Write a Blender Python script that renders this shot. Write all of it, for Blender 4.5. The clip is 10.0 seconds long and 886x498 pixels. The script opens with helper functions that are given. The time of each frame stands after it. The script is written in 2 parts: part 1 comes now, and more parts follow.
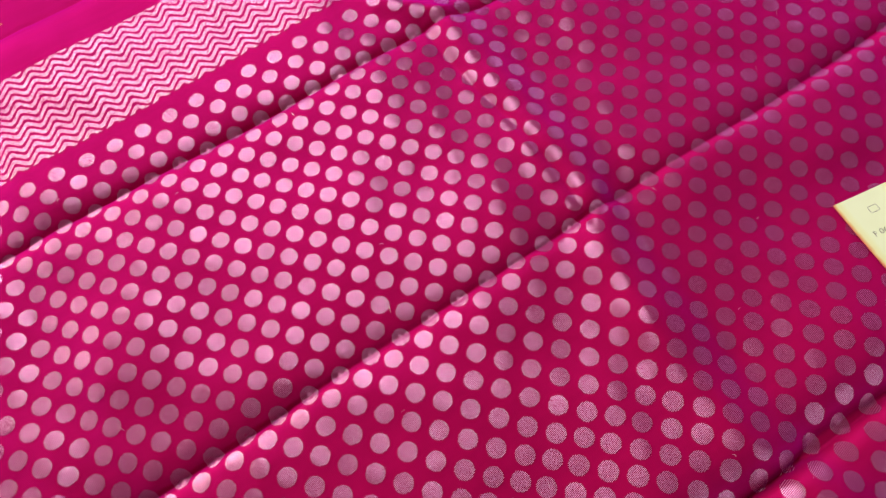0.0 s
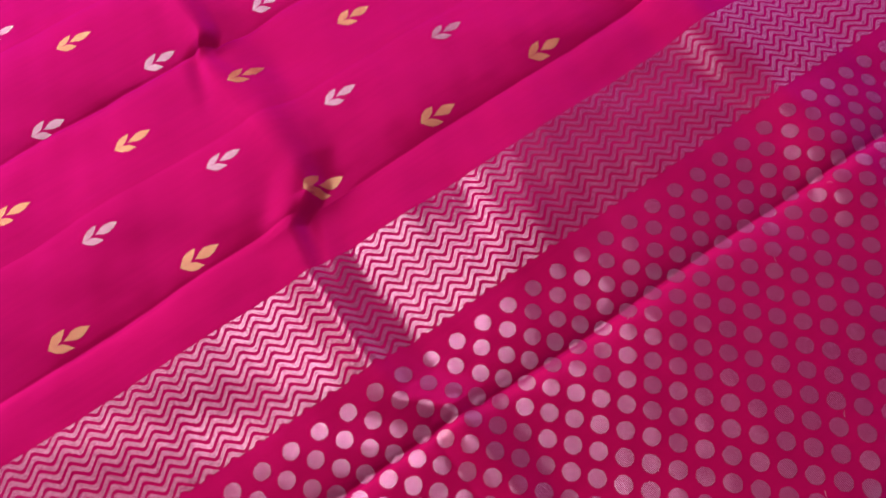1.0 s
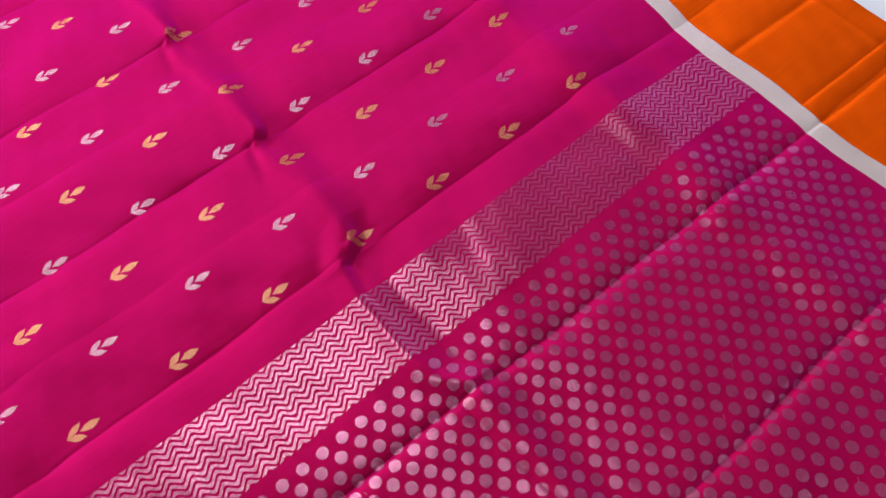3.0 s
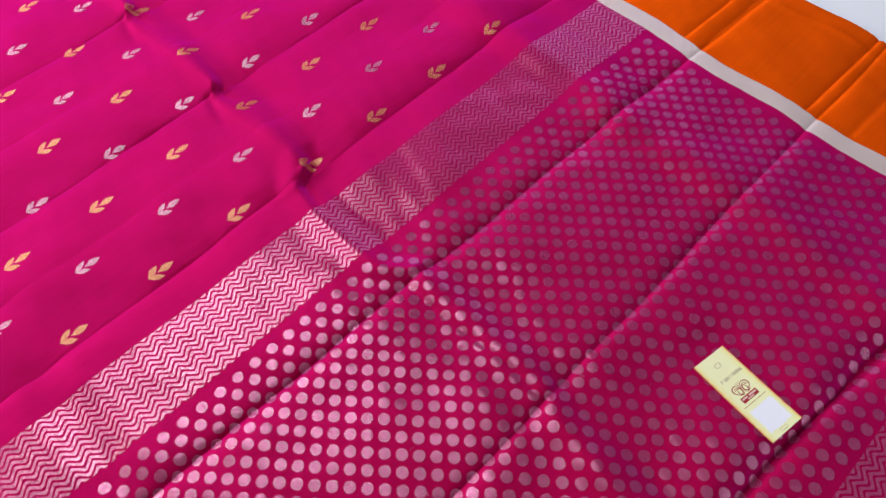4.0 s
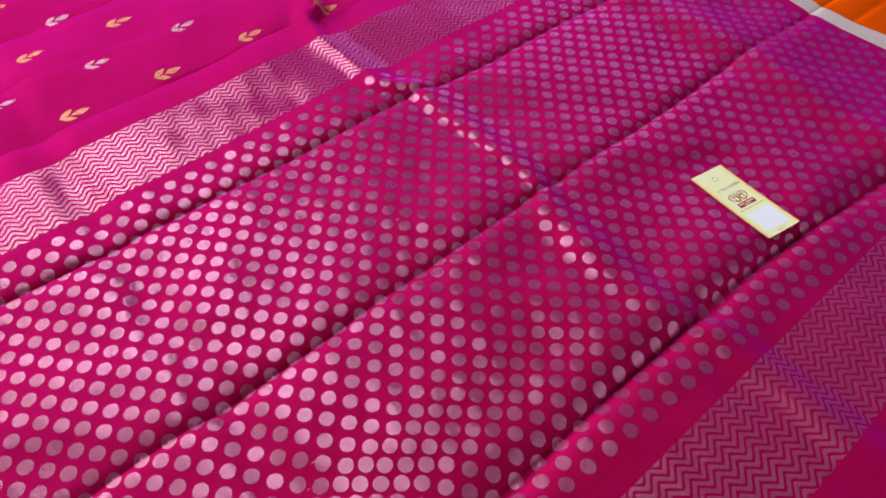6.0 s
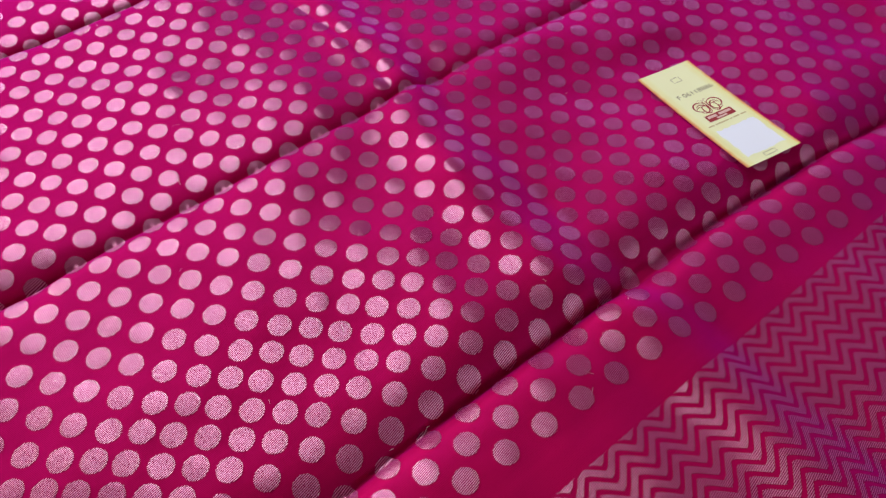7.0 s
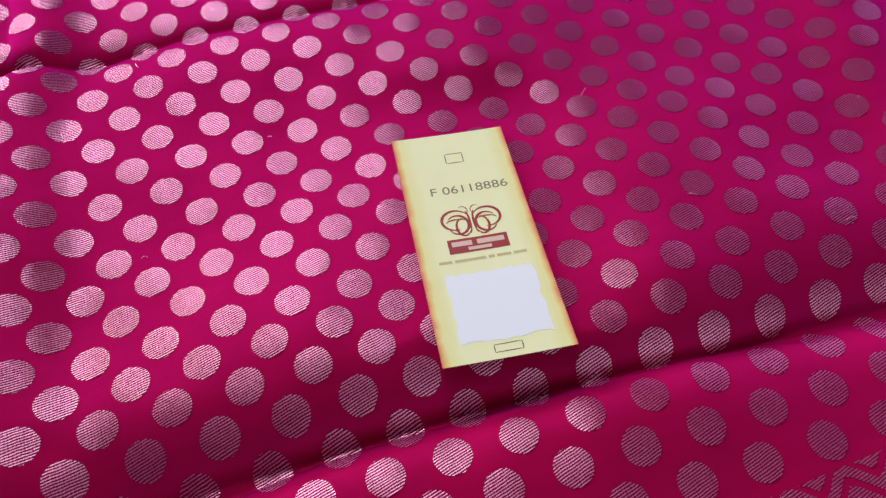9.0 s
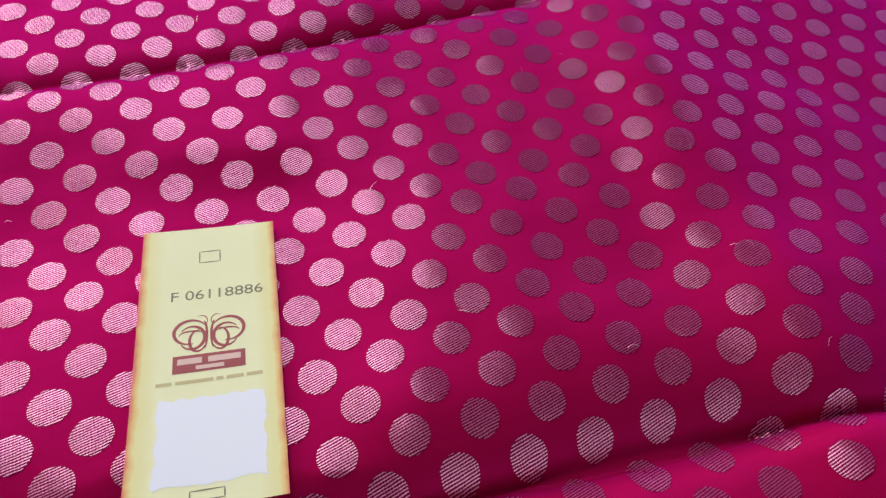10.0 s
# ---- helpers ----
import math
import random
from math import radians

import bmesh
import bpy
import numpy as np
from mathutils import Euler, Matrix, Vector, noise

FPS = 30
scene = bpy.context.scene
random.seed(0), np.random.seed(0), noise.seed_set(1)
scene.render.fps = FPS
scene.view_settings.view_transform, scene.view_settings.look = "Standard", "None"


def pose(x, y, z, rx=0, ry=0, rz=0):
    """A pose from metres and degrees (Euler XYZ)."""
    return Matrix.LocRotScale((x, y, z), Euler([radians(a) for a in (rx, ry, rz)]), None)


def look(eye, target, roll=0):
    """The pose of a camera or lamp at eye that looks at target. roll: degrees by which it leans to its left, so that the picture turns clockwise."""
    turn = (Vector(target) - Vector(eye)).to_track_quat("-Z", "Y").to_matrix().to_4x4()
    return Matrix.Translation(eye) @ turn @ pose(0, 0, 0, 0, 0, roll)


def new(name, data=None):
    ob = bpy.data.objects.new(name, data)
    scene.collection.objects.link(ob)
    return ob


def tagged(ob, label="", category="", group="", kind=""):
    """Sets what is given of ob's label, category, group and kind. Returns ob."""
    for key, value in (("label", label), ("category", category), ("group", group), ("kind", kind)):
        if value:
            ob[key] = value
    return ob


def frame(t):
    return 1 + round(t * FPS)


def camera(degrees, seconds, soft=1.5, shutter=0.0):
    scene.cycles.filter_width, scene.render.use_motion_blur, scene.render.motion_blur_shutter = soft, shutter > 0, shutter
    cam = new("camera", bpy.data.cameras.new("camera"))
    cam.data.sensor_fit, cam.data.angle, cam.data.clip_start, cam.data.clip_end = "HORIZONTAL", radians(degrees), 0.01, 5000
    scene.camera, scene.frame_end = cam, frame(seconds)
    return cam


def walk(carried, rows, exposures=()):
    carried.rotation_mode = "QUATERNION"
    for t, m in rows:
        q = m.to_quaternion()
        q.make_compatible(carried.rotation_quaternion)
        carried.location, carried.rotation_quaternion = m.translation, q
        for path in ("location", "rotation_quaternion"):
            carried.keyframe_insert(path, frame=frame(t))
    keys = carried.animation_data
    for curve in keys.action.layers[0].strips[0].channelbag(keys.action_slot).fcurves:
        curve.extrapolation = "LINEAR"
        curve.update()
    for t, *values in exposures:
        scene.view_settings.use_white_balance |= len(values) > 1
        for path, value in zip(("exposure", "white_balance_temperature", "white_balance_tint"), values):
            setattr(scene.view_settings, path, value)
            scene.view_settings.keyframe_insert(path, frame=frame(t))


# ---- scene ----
cam = camera(65.1, 10.0, soft=1.35)
PATH = [
    (0, (-0.14549, -0.11132, 0.37275), (0.02154, 0.25032, -0.54449), -8.876),
    (0.5, (-0.05785, -0.00165, 0.38100), (0.11098, 0.37707, -0.52899), -10.459),
    (1, (-0.01109, 0.09920, 0.41344), (0.16746, 0.48074, -0.49350), -10.205),
    (1.5, (-0.00193, 0.14381, 0.46493), (0.19611, 0.52371, -0.43864), -8.584),
    (2, (-0.02026, 0.13100, 0.51347), (0.19791, 0.51390, -0.38419), -7.340),
    (2.2, (-0.03807, 0.11574, 0.52471), (0.19640, 0.50908, -0.36455), -6.567),
    (3.3, (-0.13835, 0.00504, 0.58627), (0.17414, 0.39018, -0.28207), -2.548),
    (3.5, (-0.15973, -0.02609, 0.59149), (0.16968, 0.35767, -0.27119), -2.038),
    (4, (-0.19604, -0.08411, 0.59664), (0.16095, 0.29636, -0.25647), -1.824),
    (4.5, (-0.21238, -0.11969, 0.59471), (0.16353, 0.26048, -0.25037), -1.604),
    (5, (-0.22603, -0.14192, 0.58125), (0.16598, 0.24692, -0.25250), -1.104),
    (5.5, (-0.27794, -0.18059, 0.54122), (0.11787, 0.23601, -0.27718), -0.701),
    (6, (-0.33102, -0.25245, 0.44128), (0.08311, 0.21427, -0.34017), 1.228),
    (6.2, (-0.32410, -0.26149, 0.39789), (0.08798, 0.21243, -0.38031), 0.962),
    (7.3, (-0.09230, -0.23454, 0.24944), (0.25086, 0.20908, -0.57834), 0.651),
    (7.5, (-0.05552, -0.22233, 0.24273), (0.27869, 0.21633, -0.59147), 0.886),
    (8, (0.00741, -0.21244, 0.23446), (0.28806, 0.24627, -0.60864), -1.622),
    (8.5, (0.03756, -0.20743, 0.21251), (0.25780, 0.26024, -0.64352), -1.218),
    (9, (0.08667, -0.22068, 0.18302), (0.27196, 0.26339, -0.67217), 0.648),
    (9.5, (0.13806, -0.21783, 0.17158), (0.34481, 0.28441, -0.66807), 3.563),
    (10, (0.15800, -0.21276, 0.17666), (0.40267, 0.29864, -0.64711), 6.887),
]
walk(cam, [(t, look(eye, target, roll)) for t, eye, target, roll in PATH],
     exposures=((0.0, 0.37), (1.0, 0.26), (1.6, 0.10), (2.5, 0.12), (5.0, 0.22), (7.3, 0.12), (9.0, 0.05), (10.0, 0.02)))

# ---- light ----
world = bpy.data.worlds.new("world")
scene.world = world
world.use_nodes = True
sky = world.node_tree.nodes.new("ShaderNodeTexSky")
sky.sky_type, sky.sun_disc = "NISHITA", False
sky.sun_elevation, sky.sun_rotation = radians(40), radians(90)
world.node_tree.links.new(sky.outputs[0], world.node_tree.nodes["Background"].inputs[0])
world.node_tree.nodes["Background"].inputs[1].default_value = 0.08


def area_lamp(name, m, width, height, watts, colour):
    data = bpy.data.lights.new(name, "AREA")
    data.shape, data.size, data.size_y, data.energy, data.color = "RECTANGLE", width, height, watts, colour
    ob = new(name, data)
    ob.matrix_world = m
    return ob


PANEL = (0.08, 1.88, 1.95)      # unseen overhead light, added where the dots' shine points
PANEL_SIZE = (1.0, 1.8)
area_lamp("ceiling_lamp", pose(PANEL[0], PANEL[1], PANEL[2] - 0.03), PANEL_SIZE[0], PANEL_SIZE[1], 51, (0.96, 0.92, 1.0))
# Added key light from the north-west; only its direction is known, not a window.
area_lamp("north_key_lamp", pose(-2.3, 3.42, 1.1, -90, 0, 0), 3.2, 1.5, 196, (1.0, 0.91, 0.85))
# Unseen fill, added to brighten the right side and the east-facing folds.
area_lamp("east_fill_lamp", pose(2.52, 2.2, 1.05, 0, 90, 0), 1.5, 2.0, 13, (0.80, 0.60, 1.0))
# Unseen fill behind the camera, added to lift the slopes that face south.
area_lamp("south_fill_lamp", pose(1.2, -2.42, 1.0, 90, 0, 0), 2.2, 1.4, 20, (0.95, 0.86, 0.92))


# ---- materials ----
def material(name, colour, rough=0.5, metal=0.0, **more):
    m = bpy.data.materials.new(name)
    m.use_nodes = True
    b = m.node_tree.nodes["Principled BSDF"]
    b.inputs["Base Color"].default_value = (*colour, 1)
    b.inputs["Roughness"].default_value = rough
    b.inputs["Metallic"].default_value = metal
    for key, value in more.items():
        b.inputs[key.replace("_", " ")].default_value = value
    return m


def node(m, kind, **inputs):
    n = m.node_tree.nodes.new("ShaderNode" + kind)
    for key, value in inputs.items():
        n.inputs[key.replace("_", " ")].default_value = value
    return n


def wire(m, a, b):
    m.node_tree.links.new(a, b)


def calc(m, op, a, b=0.5):
    n = m.node_tree.nodes.new("ShaderNodeMath")
    n.operation = op
    for k, v in enumerate((a, b)):
        if isinstance(v, (int, float)):
            n.inputs[k].default_value = v
        else:
            wire(m, v, n.inputs[k])
    return n.outputs[0]


def blend(m, factor, a, b):
    n = m.node_tree.nodes.new("ShaderNodeMix")
    n.data_type = "RGBA"
    for socket, v in ((n.inputs[0], factor), (n.inputs[6], a), (n.inputs[7], b)):
        if isinstance(v, tuple):
            socket.default_value = (*v, 1)
        elif isinstance(v, (int, float)):
            socket.default_value = v
        else:
            wire(m, v, socket)
    return n.outputs[2]


def place(m):
    """The place on the cloth, as x and y in metres."""
    xyz = node(m, "SeparateXYZ")
    wire(m, m.node_tree.nodes.new("ShaderNodeNewGeometry").outputs["Position"], xyz.inputs[0])
    return xyz.outputs[0], xyz.outputs[1]


def noise_at(m, size, detail=3.0, stretch=(1, 1, 1)):
    mapping = node(m, "Mapping")
    mapping.inputs["Scale"].default_value = stretch
    wire(m, m.node_tree.nodes.new("ShaderNodeNewGeometry").outputs["Position"], mapping.inputs[0])
    n = node(m, "TexNoise", Scale=1 / size, Detail=detail)
    wire(m, mapping.outputs[0], n.inputs["Vector"])
    return n.outputs[0]


def bump(m, height, distance, strength=1.0):
    n = node(m, "Bump", Distance=distance, Strength=strength)
    wire(m, height, n.inputs["Height"])
    wire(m, n.outputs[0], m.node_tree.nodes["Principled BSDF"].inputs["Normal"])


def stripes(m, along, pitch):
    """0 to 1, one wave each pitch."""
    s = calc(m, "SINE", calc(m, "MULTIPLY", along, 2 * math.pi / pitch))
    return calc(m, "MULTIPLY_ADD", s, 0.5)


def threads(m, axis, colour, rough, spread, bumpy):
    """The shine of threads that run along one axis."""
    shine = m.node_tree.nodes.new("ShaderNodeBsdfAnisotropic")
    shine.inputs["Roughness"].default_value = rough
    shine.inputs["Anisotropy"].default_value = spread
    run = node(m, "CombineXYZ")
    run.inputs[axis].default_value = 1.0
    wire(m, run.outputs[0], shine.inputs["Tangent"])
    wire(m, bumpy, shine.inputs["Normal"])
    wire(m, colour, shine.inputs["Color"])
    return shine.outputs[0]


def add_cross(m, surface, colour, bumpy):
    """The threads that lie across show at a slant."""
    fuzz = m.node_tree.nodes.new("ShaderNodeBsdfSheen")
    fuzz.inputs["Color"].default_value = (*colour, 1)
    fuzz.inputs["Roughness"].default_value = 0.5
    wire(m, bumpy, fuzz.inputs["Normal"])
    total = m.node_tree.nodes.new("ShaderNodeAddShader")
    wire(m, surface, total.inputs[0])
    wire(m, fuzz.outputs[0], total.inputs[1])
    wire(m, total.outputs[0], m.node_tree.nodes["Material Output"].inputs["Surface"])


def silk(name, weft, warp, rough=0.5, share=0.35, cross=(0.0, 0.0, 0.0)):
    """Shot silk: a matt weft, a warp that shines in its own colour, and cross threads that show at a slant."""
    m = material(name, weft, rough)
    m.node_tree.nodes.remove(m.node_tree.nodes["Principled BSDF"])
    x, y = place(m)
    cloudy = noise_at(m, 0.09, 4)
    slub = noise_at(m, 0.004, 3, (0.05, 1, 1))
    twill = stripes(m, calc(m, "ADD", x, calc(m, "MULTIPLY", y, 0.35)), 0.00060)
    tone = calc(m, "ADD", calc(m, "MULTIPLY", calc(m, "ADD", cloudy, slub), 0.40), calc(m, "MULTIPLY", twill, 0.20))
    n = node(m, "Bump", Distance=0.00010, Strength=0.7)
    wire(m, calc(m, "ADD", calc(m, "MULTIPLY", twill, 0.5), slub), n.inputs["Height"])
    matt = m.node_tree.nodes.new("ShaderNodeBsdfDiffuse")
    wire(m, blend(m, tone, tuple(0.74 * c for c in weft), tuple(1.26 * c for c in weft)), matt.inputs["Color"])
    wire(m, n.outputs[0], matt.inputs["Normal"])
    shine = threads(m, 1, blend(m, tone, tuple(0.9 * c for c in warp), tuple(min(1.0, 1.1 * c) for c in warp)), rough, 0.5, n.outputs[0])
    both = node(m, "MixShader", Fac=share)
    wire(m, matt.outputs[0], both.inputs[1])
    wire(m, shine, both.inputs[2])
    add_cross(m, both.outputs[0], cross, n.outputs[0])
    return m


def zari(name, thread, gap, rough=0.5, cover=0.43, pitch=0.0010, spread=0.45, across=False, share=0.57, lean=0.0, body=0.10, cross=None):
    """Metal thread floated in lines over the silk, which shows between them."""
    m = material(name, thread, rough)
    m.node_tree.nodes.remove(m.node_tree.nodes["Principled BSDF"])
    x, y = place(m)
    wobble = calc(m, "MULTIPLY", noise_at(m, 0.004, 3), 0.0006)
    run = calc(m, "SUBTRACT", y, calc(m, "MULTIPLY", x, lean))
    line = stripes(m, calc(m, "ADD", x if across else run, wobble), pitch)
    knots = stripes(m, calc(m, "ADD", y if across else x, wobble), 0.00083)
    broken = calc(m, "MULTIPLY", calc(m, "SUBTRACT", noise_at(m, 0.0007, 2), 0.5), 0.5)
    cut = calc(m, "SUBTRACT", calc(m, "ADD", calc(m, "ADD", calc(m, "MULTIPLY", line, 0.82), calc(m, "MULTIPLY", knots, 0.18)), broken), cover)
    shown = node(m, "Clamp")
    wire(m, calc(m, "MULTIPLY", cut, 6.0), shown.inputs[0])
    tone = noise_at(m, 0.0016, 3)
    n = node(m, "Bump", Distance=0.00010, Strength=0.6)
    wire(m, calc(m, "ADD", line, calc(m, "MULTIPLY", knots, 0.3)), n.inputs["Height"])
    matt = m.node_tree.nodes.new("ShaderNodeBsdfDiffuse")
    wire(m, blend(m, shown.outputs[0], tuple(0.6 * g for g in gap), tuple(body * c + (1 - body) * g for c, g in zip(thread, gap))), matt.inputs["Color"])
    wire(m, n.outputs[0], matt.inputs["Normal"])
    shine = threads(m, 0, blend(m, tone, tuple(min(1.0, 1.25 * c) for c in thread), tuple(0.6 * c for c in thread)), rough, spread, n.outputs[0])
    both = node(m, "MixShader")
    wire(m, calc(m, "MULTIPLY", shown.outputs[0], share), both.inputs[0])
    wire(m, matt.outputs[0], both.inputs[1])
    wire(m, shine, both.inputs[2])
    if cross:
        add_cross(m, both.outputs[0], cross, n.outputs[0])
    else:
        wire(m, both.outputs[0], m.node_tree.nodes["Material Output"].inputs["Surface"])
    return m


CROSS = (0.085, 0.003, 0.42)      # the purple cross threads
M_SILK = silk("magenta_silk", (0.355, 0.0025, 0.047), (0.66, 0.012, 0.22), rough=0.50, share=0.08, cross=CROSS)
M_ORANGE = silk("orange_silk", (0.72, 0.085, 0.002), (0.66, 0.10, 0.004), share=0.2)
M_DOT = zari("silver_zari", (1.0, 0.40, 0.60), (0.38, 0.005, 0.075), rough=0.31, cover=0.56, pitch=0.00074, share=0.68, spread=0.45, lean=0.20, body=0.20, cross=CROSS)
M_ZIG = zari("silver_zari_band", (0.98, 0.40, 0.56), (0.38, 0.005, 0.075), rough=0.31, cover=0.46, pitch=0.00074, share=0.62, spread=0.45, lean=0.20, body=0.20, cross=CROSS)
M_SILVER = zari("silver_zari_leaf", (0.90, 0.60, 0.70), (0.40, 0.03, 0.13), cover=0.36, pitch=0.0011, across=True)
M_GOLD = zari("gold_zari_leaf", (1.0, 0.56, 0.32), (0.55, 0.06, 0.06), cover=0.36, pitch=0.0011, across=True)
M_STRIPE = zari("silver_zari_stripe", (0.92, 0.86, 0.80), (0.80, 0.68, 0.64), rough=0.5, cover=0.2, spread=0.2, body=0.5)
M_THREAD = material("loose_silver_thread", (0.85, 0.62, 0.68), 0.4, 0.5)
M_TABLE = material("white_laminate", (0.80, 0.90, 0.96), 0.4)
# Dark grey, so that the added walls reflect little into the dots.
M_WALL = material("wall_paint", (0.13, 0.125, 0.135), 0.8)
M_FLOOR = material("floor_tile", (0.42, 0.40, 0.38), 0.4)
M_METAL = material("brushed_steel", (0.6, 0.6, 0.6), 0.35, 1.0)
M_PAPER = material("cream_card", (0.82, 0.80, 0.42), 0.55)
M_RED = material("red_ink", (0.30, 0.012, 0.018), 0.5)
M_GREY_INK = material("grey_ink", (0.22, 0.21, 0.12), 0.6)
M_WHITE = material("white_label", (0.80, 0.88, 0.97), 0.5)
M_INKLESS = material("unprinted_cream", (0.72, 0.52, 0.45), 0.55)
M_FAINT = material("faint_olive_ink", (0.56, 0.52, 0.25), 0.6)


def card_print(m):
    """Cream in the middle, yellow towards the long edges and orange-red along them."""
    b = m.node_tree.nodes["Principled BSDF"]
    xyz = node(m, "SeparateXYZ")
    wire(m, m.node_tree.nodes.new("ShaderNodeTexCoord").outputs["Object"], xyz.inputs[0])
    off = calc(m, "ADD", calc(m, "ABSOLUTE", xyz.outputs[0]), calc(m, "MULTIPLY", noise_at(m, 0.006, 4), 0.0022))
    ramp = node(m, "ValToRGB")
    wire(m, calc(m, "MULTIPLY", off, 49.5), ramp.inputs[0])
    stops = ramp.color_ramp.elements
    stops[0].position, stops[0].color = 0.68, (0.84, 0.91, 0.56, 1)
    stops[1].position, stops[1].color = 1.0, (0.70, 0.10, 0.06, 1)
    for at, c in ((0.90, (0.80, 0.80, 0.36, 1)), (0.965, (0.78, 0.45, 0.14, 1))):
        e = stops.new(at)
        e.color = c
    stained = calc(m, "MULTIPLY", noise_at(m, 0.012, 5), 0.28)
    wire(m, blend(m, stained, ramp.outputs[0], (0.72, 0.74, 0.34)), b.inputs["Base Color"])


card_print(M_PAPER)


# ---- building ----
def solid(name, bm, mat, parent=None, label=""):
    mesh = bpy.data.meshes.new(name)
    bm.to_mesh(mesh)
    bm.free()
    mesh.materials.append(mat)
    ob = new(name, mesh)
    ob.parent = parent
    if label:
        ob["label"] = label
    return ob


def grid_part(name, verts, faces, mat, parent, label="", smooth=True):
    mesh = bpy.data.meshes.new(name)
    mesh.from_pydata(verts, [], faces)
    if smooth:
        mesh.shade_smooth()
    mesh.materials.append(mat)
    ob = new(name, mesh)
    ob.parent = parent
    if label:
        ob["label"] = label
    return ob


def box(bm, x0, y0, z0, x1, y1, z1):
    m = Matrix.Translation(((x0 + x1) / 2, (y0 + y1) / 2, (z0 + z1) / 2)) @ Matrix.Diagonal((x1 - x0, y1 - y0, z1 - z0, 1))
    bmesh.ops.create_cube(bm, size=1, matrix=m)
    return bm


def slab(name, b, mat, parent=None, label="", bevel=0.0):
    bm = box(bmesh.new(), *b)
    if bevel:
        bmesh.ops.bevel(bm, geom=bm.edges[:], offset=bevel, segments=2, affect="EDGES")
    return solid(name, bm, mat, parent, label)


# ---- the room: unseen, added around the table for bounce and reflections ----
tagged(slab("floor", (-5.0, -2.4, -0.80, 2.5, 3.4, -0.75), M_FLOOR), "grey tiled floor of the room", "floor", kind="structure")
tagged(slab("ceiling", (-5.0, -2.4, 2.0, 2.5, 3.4, 2.1), M_WALL), "plain grey ceiling, unseen, added to close the room", "ceiling", kind="structure")
tagged(slab("wall_west", (-5.1, -2.4, -0.75, -5.0, 3.4, 2.0), M_WALL), "plain grey wall, unseen, added to close the room", "wall", kind="structure")


# Unseen walls, each left open where one of the added lamps stands.
def opening_wall(name, pieces):
    bm = bmesh.new()
    for b in pieces:
        box(bm, *b)
    tagged(solid(name, bm, M_WALL), "plain grey wall, unseen, with an opening for an added lamp", "wall", kind="structure")


opening_wall("wall_north", ((-5.0, 3.4, -0.75, 2.5, 3.5, 0.35), (-5.0, 3.4, 1.85, 2.5, 3.5, 2.0), (-5.0, 3.4, 0.35, -3.9, 3.5, 1.85), (-0.7, 3.4, 0.35, 2.5, 3.5, 1.85)))
opening_wall("wall_east", ((2.5, -2.4, -0.75, 2.6, 3.4, 0.30), (2.5, -2.4, 1.80, 2.6, 3.4, 2.0), (2.5, -2.4, 0.30, 2.6, 1.2, 1.80), (2.5, 3.2, 0.30, 2.6, 3.4, 1.80)))
opening_wall("wall_south", ((-5.0, -2.5, -0.75, 2.5, -2.4, 0.3), (-5.0, -2.5, 1.7, 2.5, -2.4, 2.0), (-5.0, -2.5, 0.3, 0.1, -2.4, 1.7), (2.3, -2.5, 0.3, 2.5, -2.4, 1.7)))

# ---- the table ----
table = tagged(new("table"), "white laminate table under the spread saree", "table")
slab("tabletop", (-1.1, -0.9, -0.042, 1.25, 1.5, -0.012), M_TABLE, table, bevel=0.004)
for x in (-1.0, 1.15):
    for y in (-0.8, 1.4):
        slab("leg", (x - 0.025, y - 0.025, -0.75, x + 0.025, y + 0.025, -0.042), M_METAL, table, "steel table leg", 0.003)

# ---- where the paper tag lies ----
TAG_W, TAG_L = 0.0386, 0.0876
TAG_AT, TAG_TURN = Vector((0.1376, -0.1155, 0.0004)), radians(-8.9)
TAG_TILT, TAG_TIP = -0.02, -0.084      # its rise across and along
TAG_X = Vector((math.cos(TAG_TURN), math.sin(TAG_TURN), TAG_TILT)).normalized()
TAG_Z = TAG_X.cross(Vector((-math.sin(TAG_TURN), math.cos(TAG_TURN), TAG_TIP))).normalized()
TAG_Y = TAG_Z.cross(TAG_X)

# ---- the saree's folds ----
X_KNOTS = ((-640, 1.5), (-470, 3.5), (-430, 5.5), (-325, 9.8), (-299, 4.6), (-276, 8.8), (-140, 9.2), (-20, 10.6), (6, 9.6), (18, 12.4), (30, 13.5),
           (54, 5.0), (76, 6.2), (96, 6.8), (125, 6.8), (200, 7.4), (262, 7.6), (290, 8.4), (314, 13.6), (328, 14.8), (342, 12.6), (392, 5.2), (445, 2.4), (475, 3.0), (656, 1.6))
# each crease along the saree's width: its place, depth, and how wide its far and near sides are
CREASES_Y = ((-0.352, 0.004, 0.011, 0.008), (-0.163, 0.0112, 0.013, 0.006), (0.006, 0.0040, 0.007, 0.005), (0.178, 0.0043, 0.008, 0.005),
             (0.353, 0.0026, 0.012, 0.008), (0.442, 0.0013, 0.025, 0.015), (0.527, 0.0034, 0.016, 0.009), (0.625, 0.0013, 0.025, 0.015),
             (0.715, 0.0034, 0.016, 0.009), (0.89, 0.0034, 0.016, 0.01))
LEVEL = 0.0090      # the cloth's middle height over the table


def knots(v, table_of):
    """Smooth curve through the knots."""
    ks = np.array(table_of, dtype=float) / 1000
    fine = np.linspace(ks[0, 0], ks[-1, 0], 1400)
    line = np.interp(fine, ks[:, 0], ks[:, 1])
    bell = np.exp(-0.5 * (np.arange(-12, 13) / 5.0) ** 2)
    line = np.convolve(np.pad(line, 12, mode="edge"), bell / bell.sum(), "valid")
    return np.interp(v, fine, line)


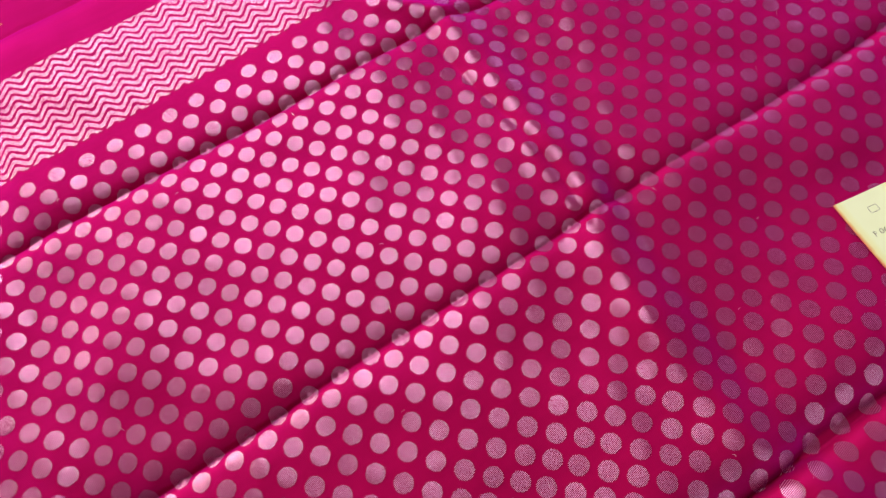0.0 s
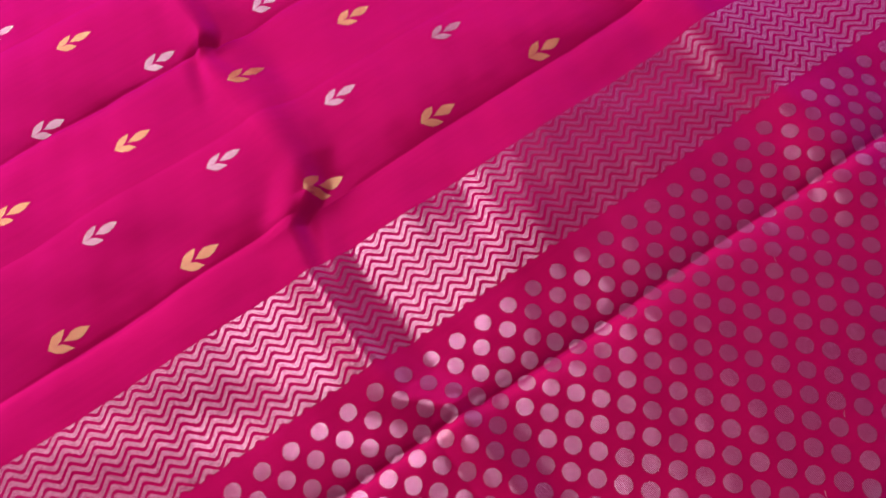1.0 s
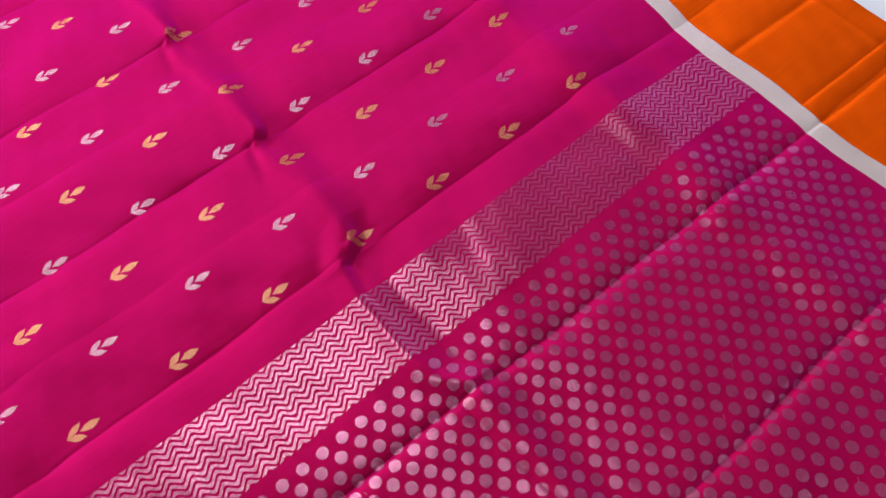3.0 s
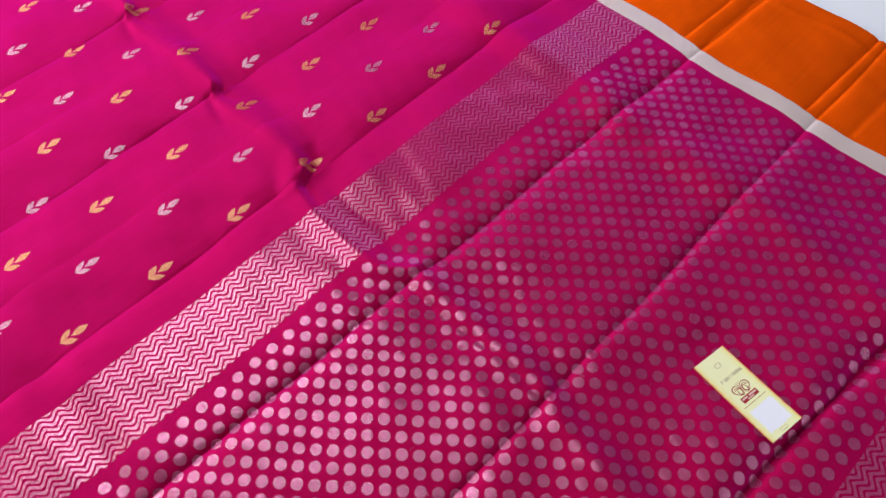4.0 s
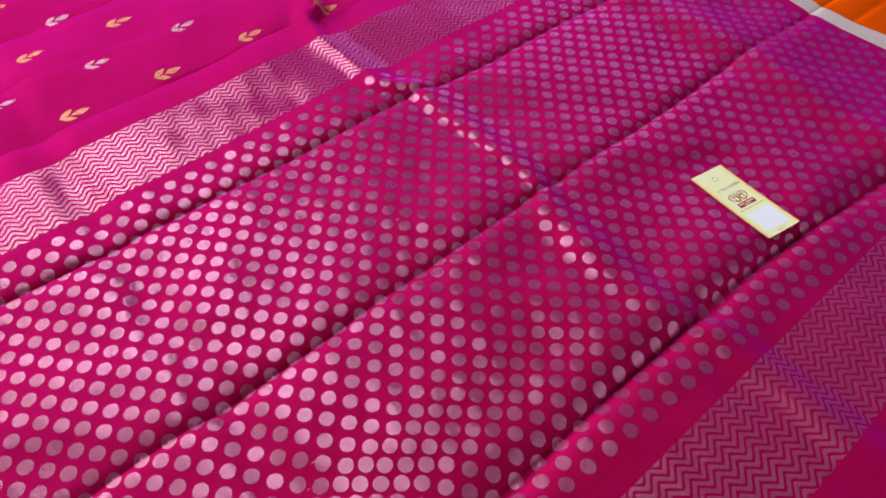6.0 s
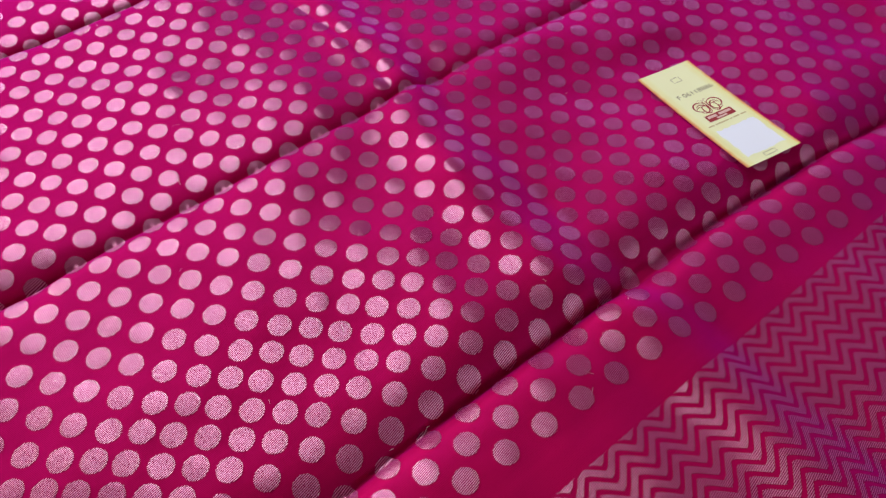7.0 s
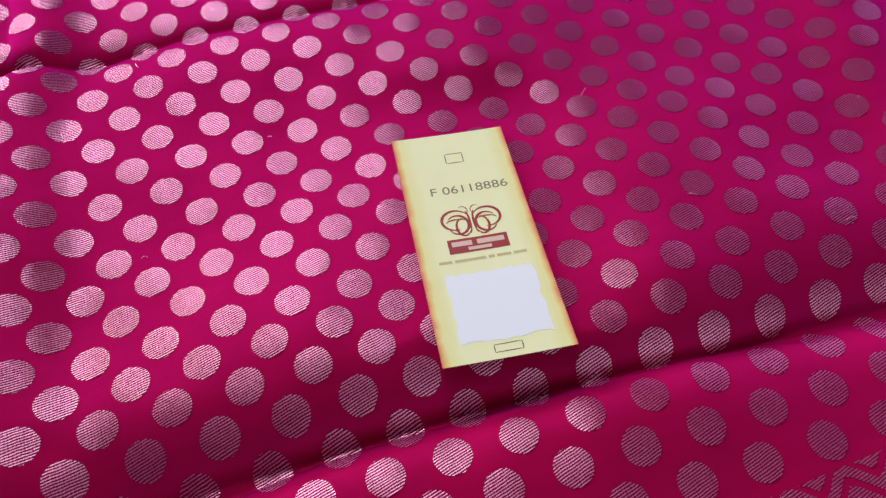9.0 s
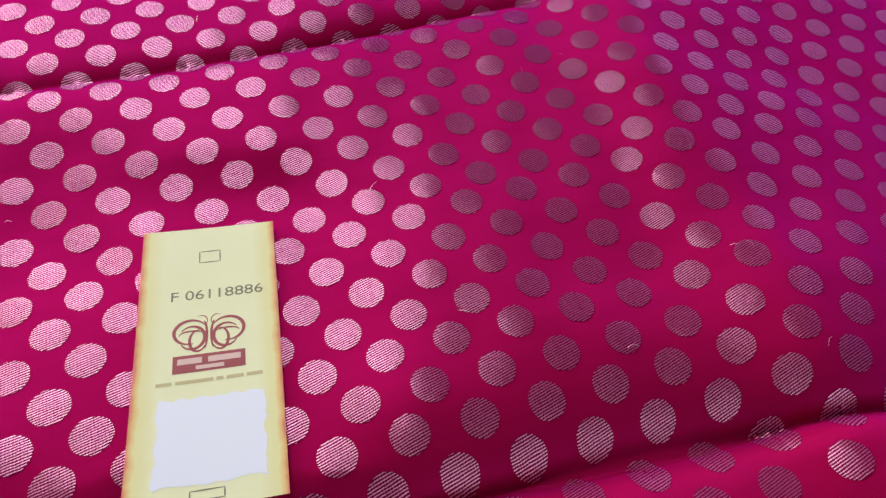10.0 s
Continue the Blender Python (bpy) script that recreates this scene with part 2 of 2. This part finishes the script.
def waves(x, y, seed, size, count=7):
    rnd = np.random.RandomState(seed)
    total = 0
    for _ in range(count):
        a, p, k = rnd.uniform(0, 2 * np.pi), rnd.uniform(0, 2 * np.pi), 2 * np.pi / (size * rnd.uniform(0.6, 1.6))
        total = total + np.sin(k * (x * np.cos(a) + y * np.sin(a)) + p)
    return total / count ** 0.5


def rise(x, y):
    """Height of the cloth over the table."""
    x, y = np.asarray(x, float), np.asarray(y, float)
    # the two long folds step sideways from one crease to the next
    step1 = np.interp(y, (-0.30, -0.19, -0.14, -0.02, 0.006, 0.03, 0.185, 0.21, 0.35, 0.39), (-0.022, -0.022, -0.040, -0.032, -0.02, -0.014, -0.012, -0.034, -0.034, 0.0))
    step2 = np.interp(y, (-0.16, -0.05, 0.0, 0.16, 0.2, 0.36), (-0.026, -0.012, -0.002, -0.006, 0.0, 0.008))
    h = knots(x - step1 * np.exp(-((x - 0.03) / 0.13) ** 4) - step2 * np.exp(-((x - 0.36) / 0.1) ** 4), X_KNOTS)
    fade = np.clip((0.49 - x) / 0.06, 0.6, 1)
    for c, deep, far, near in CREASES_Y:
        d = y - c - 0.0012 * waves(x, y * 0, 5, 0.3) - 0.0008 * np.sin(x * 31 + c * 9)
        if -0.2 < c < 0.2:
            d = d + 0.03 * x * np.clip(c / 0.18, 0, 1) + 0.3 * np.maximum(x, 0) ** 2 * np.clip(-c / 0.16, 0, 1)
        side = np.where(d > 0, far, near)
        uneven = np.clip(0.9 + 0.28 * waves(x, y * 0 + c, 21, 0.16), 0.45, 1.4)
        h = h - deep * fade * uneven * np.exp(-np.abs(d) / side)
        h = h - min(deep * 0.6, 0.0034) * (0.3 if c > 0.3 else 1.0) * (1 - 0.5 * np.clip((x - 0.03) / 0.05, 0, 1) * (-0.05 < c < 0.3)) * fade * uneven * np.exp(-np.abs(d + 0.0006) / 0.0018)
        h = h + 0.12 * deep * fade * np.exp(-((d + 0.020) / 0.015) ** 2)
    # the fold along the length: a ridge that drops steeply on one side
    tall = 0.0004 + 0.0018 / (1 + np.exp(-(y - 0.205) / 0.012)) + 0.0034 / (1 + np.exp(-(y - 0.37) / 0.02))
    for c in (0.006, 0.178, 0.353, 0.527, 0.715):
        tall = tall + 0.0016 * np.exp(-((y - c - 0.004) / 0.012) ** 2)
    h = h - 0.0028 * np.exp(-np.abs(x - 0.003 - 0.004 * np.sin(y * 30)) / 0.0045) * np.clip(np.minimum(y + 0.01, 0.2 - y) / 0.03, 0, 1)
    h = h + 0.0030 * np.exp(-((y + 0.065) / 0.05) ** 2) * np.exp(-((x + 0.006 - 0.16 * (y + 0.065)) / np.where(x + 0.006 - 0.16 * (y + 0.065) < 0, 0.02, 0.034)) ** 2)
    d = x - 0.014 + 0.020 * np.clip((y - 0.185) / 0.02, 0, 1) * np.clip((0.365 - y) / 0.02, 0, 1) - 0.007 * np.sin(y * 17) * np.clip((0.34 - y) / 0.03, 0, 1)
    wide = 0.014
    for c, c2 in ((0.353, 0.527), (0.527, 0.715), (0.715, 0.89), (0.89, 1.1)):
        up = np.clip((y - c) / (c2 - c), 0, 1)
        here = 1 / (1 + np.exp(-(y - c) / 0.004)) * (1 / (1 + np.exp((y - c2) / 0.004)))
        d = d - here * (0.016 * (1 - up) - 0.008)
        tall = tall + here * (0.0042 * np.exp(-up * (c2 - c) / 0.045) - 0.0036 * np.sin(np.pi * up))
        wide = wide + here * 0.012 * np.sin(np.pi * up)
        # a pleat runs into each crossing from below
        h = h - 0.0042 * np.exp(-((x - 0.008 + 0.25 * (c - y)) / 0.007) ** 2) * np.clip((y - c + 0.06) / 0.05, 0, 1) * (1 / (1 + np.exp((y - c) / 0.003)))
    drop = np.where(d < 0, np.exp(np.minimum(d, 0) / 0.02), np.where(d < wide, 0.3 + 0.7 * np.cos(np.pi * d / wide), -0.4 * np.exp(-np.maximum(d - wide, 0) / 0.03)))
    h = h + np.maximum(tall, 0.0005) * drop
    # the lip over the deep crease, and the hem of the border
    lip = y + 0.150 + 0.3 * np.maximum(x, 0) ** 2
    h = h + 0.0040 * fade * np.exp(-(lip / np.where(lip > 0, 0.034, 0.018)) ** 2) * np.clip((x + 0.16) / 0.1, 0, 1)
    h = h + 0.0014 * fade * np.exp(-((y + 0.146) / 0.022) ** 2) + 0.0005 * (1 + np.tanh((x - 0.622) / 0.003))
    border = np.clip((x - 0.472) / 0.01, 0, 1)
    for c, deep in ((0.036, 0.0024), (0.178, 0.0026), (0.205, 0.0016), (-0.02, 0.0014), (-0.095, 0.0022), (0.30, 0.002), (0.40, 0.002)):
        d = y - c + 0.03 * x
        h = h - border * 1.5 * deep * np.exp(-np.abs(d) / np.where(d > 0, 0.0065, 0.0025))
    h = h + border * 0.0011 * np.exp(-((x - 0.604 - 0.003 * np.sin(y * 23)) / 0.004) ** 2)
    h = h + 0.0021 * np.sin((y - 0.37 + 0.02 * np.sin(x * 7)) * 2 * np.pi / 0.176) * np.clip((y - 0.31) / 0.05, 0, 1)
    h = h + 0.0010 * fade * waves(x, y, 11, 0.13) + 0.0004 * waves(x, y, 12, 0.045) + 0.00007 * waves(x, y, 13, 0.014, 12)
    h = np.maximum(h + 0.001, -0.0005) - LEVEL
    h = h - 0.0030 * np.exp(-((x - 0.14) / 0.075) ** 2 - ((y + 0.062) / 0.036) ** 2)
    # the cloth gives way under the tag
    dx, dy = x - TAG_AT.x, y - TAG_AT.y
    u, v = dx * TAG_X.x + dy * TAG_X.y, dx * TAG_Y.x + dy * TAG_Y.y
    under = np.clip((TAG_W / 2 + 0.034 - np.abs(u)) / 0.030, 0, 1) * np.clip((TAG_L / 2 + 0.034 - np.abs(v)) / 0.030, 0, 1)
    under = under * under * (3 - 2 * under)
    flat = TAG_AT.z + TAG_TILT * u + TAG_TIP * v - 0.0012
    return h + under * np.minimum(flat - h, 0)


def around(lo, hi, lines, step=0.0030, fine=0.0015, reach=0.02):
    out, v = [], lo
    while v < hi:
        out.append(v)
        v += fine if any(abs(v - c) < reach for c in lines) else step
    return np.array(out + [hi])


Y0, Y1 = -0.46, 1.22
YS = around(Y0, Y1, [c[0] for c in CREASES_Y] + [-0.188, 0.168, 0.19], fine=0.0009)


def sway(x, y):
    """How far the loose edge wanders out along the saree's length."""
    out = 0.0035 + 0.11 * np.clip(y, 0, 0.42) ** 2 + 0.0022 * np.sin((y - 0.178) * 2 * np.pi / 0.172) + 0.012 * np.clip((x - 0.5) / 0.13, 0, 1)
    return out * np.clip((x - 0.40) / 0.05, 0, 1)


def cloth(name, x0, x1, mat, parent, label, skirts=()):
    xs = around(x0, x1, (-0.295, 0.012, 0.337), reach=0.03)
    gx, gy = np.meshgrid(xs, YS, indexing="ij")
    gz = rise(gx, gy)
    gx = gx + sway(gx, gy)
    n, m = gx.shape
    verts = list(zip(gx.ravel().tolist(), gy.ravel().tolist(), gz.ravel().tolist()))
    faces = [(i * m + j, (i + 1) * m + j, (i + 1) * m + j + 1, i * m + j + 1) for i in range(n - 1) for j in range(m - 1)]
    for i in skirts:
        row = 0 if i == 0 else n - 1
        base = len(verts)
        verts += [(float(gx[row, j]), float(gy[row, j]), -0.0005 - LEVEL) for j in range(m)]
        for j in range(m - 1):
            a, b, c, d = row * m + j, row * m + j + 1, base + j + 1, base + j
            faces.append((a, b, c, d) if i == 0 else (d, c, b, a))
    return grid_part(name, verts, faces, mat, parent, label)


saree = tagged(new("saree"), "magenta silk saree spread open with fold creases, woven with silver dots", "saree")
cloth("silk_field", -0.500, 0.451, M_SILK, saree, "magenta shot silk with fold creases")
cloth("zari_stripe", 0.451, 0.474, M_STRIPE, saree, "silver zari stripe beside the border")
cloth("zari_stripe", -0.523, -0.500, M_STRIPE, saree, "silver zari stripe beside the border")
cloth("border", 0.474, 0.632, M_ORANGE, saree, "orange silk border", (1,))
cloth("border", -0.681, -0.523, M_ORANGE, saree, "orange silk border", (0,))

PROUD = 0.00015


def lifted(pts, faces, name, mat, label=""):
    a = np.array(pts)
    z = rise(a[:, 0], a[:, 1]) + PROUD + (a[:, 2] if a.shape[1] > 2 else 0)
    out = a[:, 0] + sway(a[:, 0], a[:, 1])
    return grid_part(name, [(float(x), float(p[1]), float(q)) for x, p, q in zip(out, a, z)], faces, mat, saree, label)


# zigzag bands
ZIG, PITCH, LINE, AMP = 0.0167, 0.0061, 0.0025, 0.0080


def zigzag_band(y0, y1, shift):
    xs = np.arange(-0.4995, 0.4505, ZIG / 8)
    tri = np.abs(((xs - shift) / ZIG) % 1 - 0.5) * 2 * AMP
    for k in range(-2, 16):
        lo = np.clip(y0 + k * PITCH + tri + LINE / 2, y0, y1)
        hi = np.clip(y0 + (k + 1) * PITCH + tri - LINE / 2, y0, y1)
        pts, faces = [], []
        for x, a, b in zip(xs, lo, hi):
            pts += [(x, a), (x, (a + b) / 2), (x, b)]
        for i in range(len(xs) - 1):
            if hi[i] - lo[i] > 1e-5 or hi[i + 1] - lo[i + 1] > 1e-5:
                for j in range(2):
                    faces.append((3 * i + j, 3 * i + 3 + j, 3 * i + 4 + j, 3 * i + 1 + j))
        if faces:
            lifted(pts, faces, "zigzag_stripe", M_ZIG)


zigzag_band(0.2325, 0.3105, -0.006)
zigzag_band(-0.293, -0.215, 0.0)

# leaf motifs
def leaflet(base, tip, width, pts, faces):
    b, t = Vector(base), Vector(tip)
    side = Vector((-(t - b).y, (t - b).x)).normalized() * width / 2
    n = 14
    start = len(pts)
    for i in range(n + 1):
        f = i / n
        w = math.sin(math.pi * f ** 1.05) ** 1.15 if 0 < f < 1 else 0.02
        w *= random.uniform(0.84, 1.08)
        mid = b + (t - b) * f
        pts += [tuple(mid + side * w), tuple(mid), tuple(mid - side * w)]
    for i in range(n):
        for j in range(2):
            a = start + 3 * i + j
            faces.append((a, a + 1, a + 4, a + 3))


def leaf_motif(x, y, mat, label, size):
    pts, faces = [], []
    leaflet((-0.0040, 0.0), (0.0150, 0.0), 0.0082, pts, faces)
    leaflet((-0.0155, 0.0), (-0.0002, 0.0076), 0.0066, pts, faces)
    leaflet((-0.0155, 0.0), (-0.0002, -0.0076), 0.0066, pts, faces)
    y += 0.3 * max(y - 0.40, 0) * (x + 0.03)
    lifted([(x + a * size, y + b * size) for a, b in pts], faces, "leaf_motif", mat, label)


for j in range(7):
    for i in range(-1, 9):
        gx, sx = -0.4515 + 0.0967 * i, -0.4036 + 0.0967 * i
        if -0.48 < gx < 0.43:
            leaf_motif(gx, 0.3650 + 0.1163 * j, M_GOLD, "gold zari leaf motif", 0.97)
        if -0.48 < sx < 0.43:
            leaf_motif(sx, 0.4220 + 0.1153 * j, M_SILVER, "silver zari leaf motif", 0.9)

# dots, a little raised in their middle
DOME = 0.00006


def dot(x, y, pts, faces):
    r, n, start = 0.0053, 30, len(pts)
    pts.append((x, y, DOME))
    for ring, high in ((0.45, 1.0), (0.8, 0.86), (1.0, 0.0)):
        for k in range(n):
            a = 2 * math.pi * k / n
            ragged = r * ring * (1 + (random.uniform(-0.028, 0.02) if ring == 1.0 else 0))
            pts.append((x + ragged * math.cos(a), y + ragged * math.sin(a), DOME * high))
    for k in range(n):
        q = (k + 1) % n
        faces.append((start, start + 1 + k, start + 1 + q))
        for ring in (0, n):
            faces.append((start + 1 + ring + k, start + 1 + ring + n + k, start + 1 + ring + n + q, start + 1 + ring + q))


# where the woven rows lie, once the creases have taken up their share of the cloth
ROW_Y = np.interp(range(38), (0, 2, 4, 19, 20, 21, 24, 27, 30, 33, 37), (0.2172, 0.1921, 0.1714, 0.0048, -0.0040, -0.0150, -0.0497, -0.0853, -0.1220, -0.1565, -0.2034)).tolist()


def dot_place(i, j):
    """Where the weave's dot lies: the folds draw the rows together and bend them."""
    x, y = 0.0203 + 0.01969 * (i + 0.5 * (j % 2)), ROW_Y[j]
    x -= float(np.interp(j, (0, 10, 20, 26, 31, 37), (-0.0026, -0.0014, -0.0013, 0.0033, 0.0007, 0)))
    low = float(np.clip((j - 20) / 6, 0, 1))
    x += low * float(np.interp(x, (-0.02, 0.02, 0.06, 0.12), (0.0048, 0.0026, 0.0022, 0.0)))
    deep = float(np.clip((j - 27) / 5, 0, 1))
    x -= deep * float(np.interp(x, (0.08, 0.19, 0.3), (0.0, 0.0055, 0.008)))
    y += deep * 0.05 * (0.11 - x)
    places = (-0.21, -0.175, -0.14, -0.105, -0.07, -0.035, 0.0)
    pull = np.interp(y, places, (0.0025, 0.0032, 0.0020, 0.0013, -0.0014, -0.0008, 0.0)), np.interp(y, places, (0.0, 0.0030, 0.0040, 0.0, -0.0038, -0.0030, 0.0))
    side = float(np.clip((x - 0.08) / 0.10, 0, 1))
    if y < -0.10:
        x -= 0.0011 * (1 - side)
    return x, y + float(pull[0] * (1 - side) + pull[1] * side)


rest_pts, rest_faces = [], []
for j in range(38):
    for i in range(-28, 24):
        x, y = dot_place(i, j)
        if not -0.492 < x < 0.443:
            continue
        if 0.0 < x < 0.27 and -0.205 < y < 0.03:
            p, f = [], []
            dot(x, y, p, f)
            lifted(p, f, "woven_dot", M_DOT)
        else:
            dot(x, y, rest_pts, rest_faces)
tagged(lifted(rest_pts, rest_faces, "woven_dots", M_DOT, "silver zari dots in staggered rows"), kind="stuff")

# ---- the paper tag ----
tag = tagged(new("paper_tag"), "cream paper authenticity tag with orange-red edges lying on the silk", "tag")
tag.matrix_world = Matrix.Translation(TAG_AT) @ Matrix((TAG_X, TAG_Y, TAG_Z)).transposed().to_4x4()


def bow(u, v):
    """The card's slight curl."""
    return 0.0006 * (2 * v / TAG_L) ** 2 + 0.0003 * (2 * u / TAG_W) ** 2


def mm(u, v):
    """Local place from millimetres right of and below the card's top left corner."""
    return u / 1000 - TAG_W / 2, TAG_L / 2 - v / 1000


def printed(name, outline, mat, label="", layer=1):
    """A flat printed shape on the card, as a fan of its outline round its middle."""
    pts = [mm(u, v) for u, v in outline]
    cx, cy = sum(p[0] for p in pts) / len(pts), sum(p[1] for p in pts) / len(pts)
    verts = [(cx, cy, bow(cx, cy) + 0.00005 * layer)] + [(x, y, bow(x, y) + 0.00005 * layer) for x, y in pts]
    n = len(pts)
    return grid_part(name, verts, [(0, 1 + (k + 1) % n, 1 + k) for k in range(n)], mat, tag, label, False)


def stroke(name, points, width, mat, label="", layer=1):
    """A printed line, thinning towards its ends."""
    verts, faces = [], []
    n = len(points)
    for i, (u, v) in enumerate(points):
        a, b = points[max(i - 1, 0)], points[min(i + 1, n - 1)]
        d = Vector((b[0] - a[0], b[1] - a[1])).normalized()
        w = width / 2 * (0.25 + 0.75 * math.sin(math.pi * (i + 0.5) / n))
        for side in (-1, 1):
            x, y = mm(u - d.y * w * side, v + d.x * w * side)
            verts.append((x, y, bow(x, y) + 0.00005 * layer))
    for i in range(n - 1):
        faces.append((2 * i, 2 * i + 1, 2 * i + 3, 2 * i + 2))
    return grid_part(name, verts, faces, mat, tag, label, False)


def rect(u0, v0, u1, v1, n=6):
    return ([(u0 + (u1 - u0) * k / n, v0) for k in range(n)] + [(u1, v0 + (v1 - v0) * k / n) for k in range(n)]
            + [(u1 - (u1 - u0) * k / n, v1) for k in range(n)] + [(u0, v1 - (v1 - v0) * k / n) for k in range(n)])


n, m = 11, 25
verts, faces = [], []
for top in (1, 0):
    for i in range(n):
        for j in range(m):
            u, v = (i / (n - 1) - 0.5) * TAG_W, (j / (m - 1) - 0.5) * TAG_L
            verts.append((u, v, bow(u, v) - (0 if top else 0.0003)))
for i in range(n - 1):
    for j in range(m - 1):
        a = i * m + j
        faces.append((a, a + m, a + m + 1, a + 1))
        faces.append(tuple(n * m + k for k in (a, a + 1, a + m + 1, a + m)))
rim = [i * m for i in range(n)] + [(n - 1) * m + j for j in range(1, m)] + [i * m + m - 1 for i in range(n - 2, -1, -1)] + [j for j in range(m - 2, 0, -1)]
for a, b in zip(rim, rim[1:] + rim[:1]):
    faces.append((a, n * m + a, n * m + b, b))
grid_part("card", verts, faces, M_PAPER, tag, "cream card with orange-red edges", False)
for name, u0, v0, u1, v1 in (("printed_outline", 16.5, 9.3, 22.4, 13.4), ("printed_outline", 15.4, 83.2, 23.5, 85.6)):
    for k, line in enumerate((((u0, v0), (u1, v0)), ((u1, v0), (u1, v1)), ((u1, v1), (u0, v1)), ((u0, v1), (u0, v0)))):
        a, b = line
        stroke(name, [(a[0] + (b[0] - a[0]) * f, a[1] + (b[1] - a[1]) * f) for f in (0, 0.25, 0.5, 0.75, 1)], 0.35, M_GREY_INK)
printed("red_panel", rect(10.0, 45.0, 29.0, 50.4), M_RED, "dark red printed panel")
printed("pale_bar", rect(11.2, 46.0, 17.6, 47.8), M_INKLESS, layer=2)
printed("pale_bar", rect(19.2, 46.0, 27.8, 47.8), M_INKLESS, layer=2)
printed("pale_bar", rect(16.0, 48.5, 23.4, 49.7), M_INKLESS, layer=2)
patch = []
for u, v in rect(6.6, 58.2, 33.6, 81.6, 14):
    patch.append((u + random.uniform(-0.5, 0.5), v + random.uniform(-0.5, 0.5)))
printed("white_patch", patch, M_WHITE, "blank white printed patch")
for u0, u1 in ((6.0, 10.0), (10.9, 20.6), (21.4, 23.2), (24.0, 28.4), (29.2, 33.4)):
    printed("line_of_print", rect(u0, 52.7, u1, 53.7), M_FAINT)


def arc(cu, cv, ru, rv, start, end, shrink=0.0, steps=26):
    out = []
    for k in range(steps + 1):
        f = k / steps
        a = radians(start + (end - start) * f)
        out.append((cu + ru * (1 - shrink * f) * math.cos(a), cv - rv * (1 - shrink * f) * math.sin(a)))
    return out


for side in (-1, 1):
    def wing(points):
        return [(19.4 + side * u, v) for u, v in points]
    stroke("wing_line", wing(arc(5.0, 37.6, 4.4, 3.9, 150, -100)), 0.95, M_RED)
    stroke("wing_line", wing(arc(4.6, 39.6, 3.6, 3.9, 40, 330, 0.1)), 0.95, M_RED)
    stroke("wing_line", wing(arc(3.0, 40.6, 2.2, 3.4, 100, -150)), 0.8, M_RED)
    stroke("wing_line", wing(arc(4.8, 38.4, 3.2, 1.1, 170, -10)), 0.5, M_RED)
    stroke("wing_line", wing(arc(1.5, 39.0, 0.9, 4.6, 250, 90)), 0.7, M_RED)
    stroke("wing_line", wing(arc(2.2, 34.2, 1.7, 1.8, 230, 60)), 0.3, M_RED)

letters = bpy.data.curves.new("serial_number", "FONT")
letters.body, letters.size = "F 06118886", 0.0046
letters.align_x = "LEFT"
guide = new("guide", letters)
number = bpy.data.meshes.new_from_object(guide.evaluated_get(bpy.context.evaluated_depsgraph_get()))
bpy.data.objects.remove(guide)
wide = max(v.co.x for v in number.vertices)
for v in number.vertices:
    x, y = mm(8.4 + 26.0 * v.co.x / wide, 26.6)
    y += v.co.y
    v.co = (x, y, bow(x, y) + 0.00005)
number.materials.append(M_GREY_INK)
serial = new("serial_number", number)
serial.parent = tag

# ---- loose threads on the weave ----
rnd = random.Random(4)
verts, faces = [], []
for _ in range(90):
    x, y, a = rnd.uniform(-0.3, 0.33), rnd.uniform(-0.2, 0.21), rnd.uniform(0, math.pi)
    bend, size = rnd.uniform(-0.8, 0.8), rnd.uniform(0.0015, 0.0042)
    start = len(verts)
    for k in range(6):
        f = k / 5
        px, py = x + size * f * math.cos(a + bend * f), y + size * f * math.sin(a + bend * f)
        pz = float(rise(px, py)) + PROUD + 0.0002 + 0.0006 * math.sin(math.pi * f)
        w = 0.00007
        verts += [(px - w * math.sin(a), py + w * math.cos(a), pz), (px + w * math.sin(a), py - w * math.cos(a), pz)]
        if k:
            faces.append((start + 2 * k - 2, start + 2 * k - 1, start + 2 * k + 1, start + 2 * k))
tagged(grid_part("loose_threads", verts, faces, M_THREAD, saree, "short loose ends of silver thread"), kind="stuff")
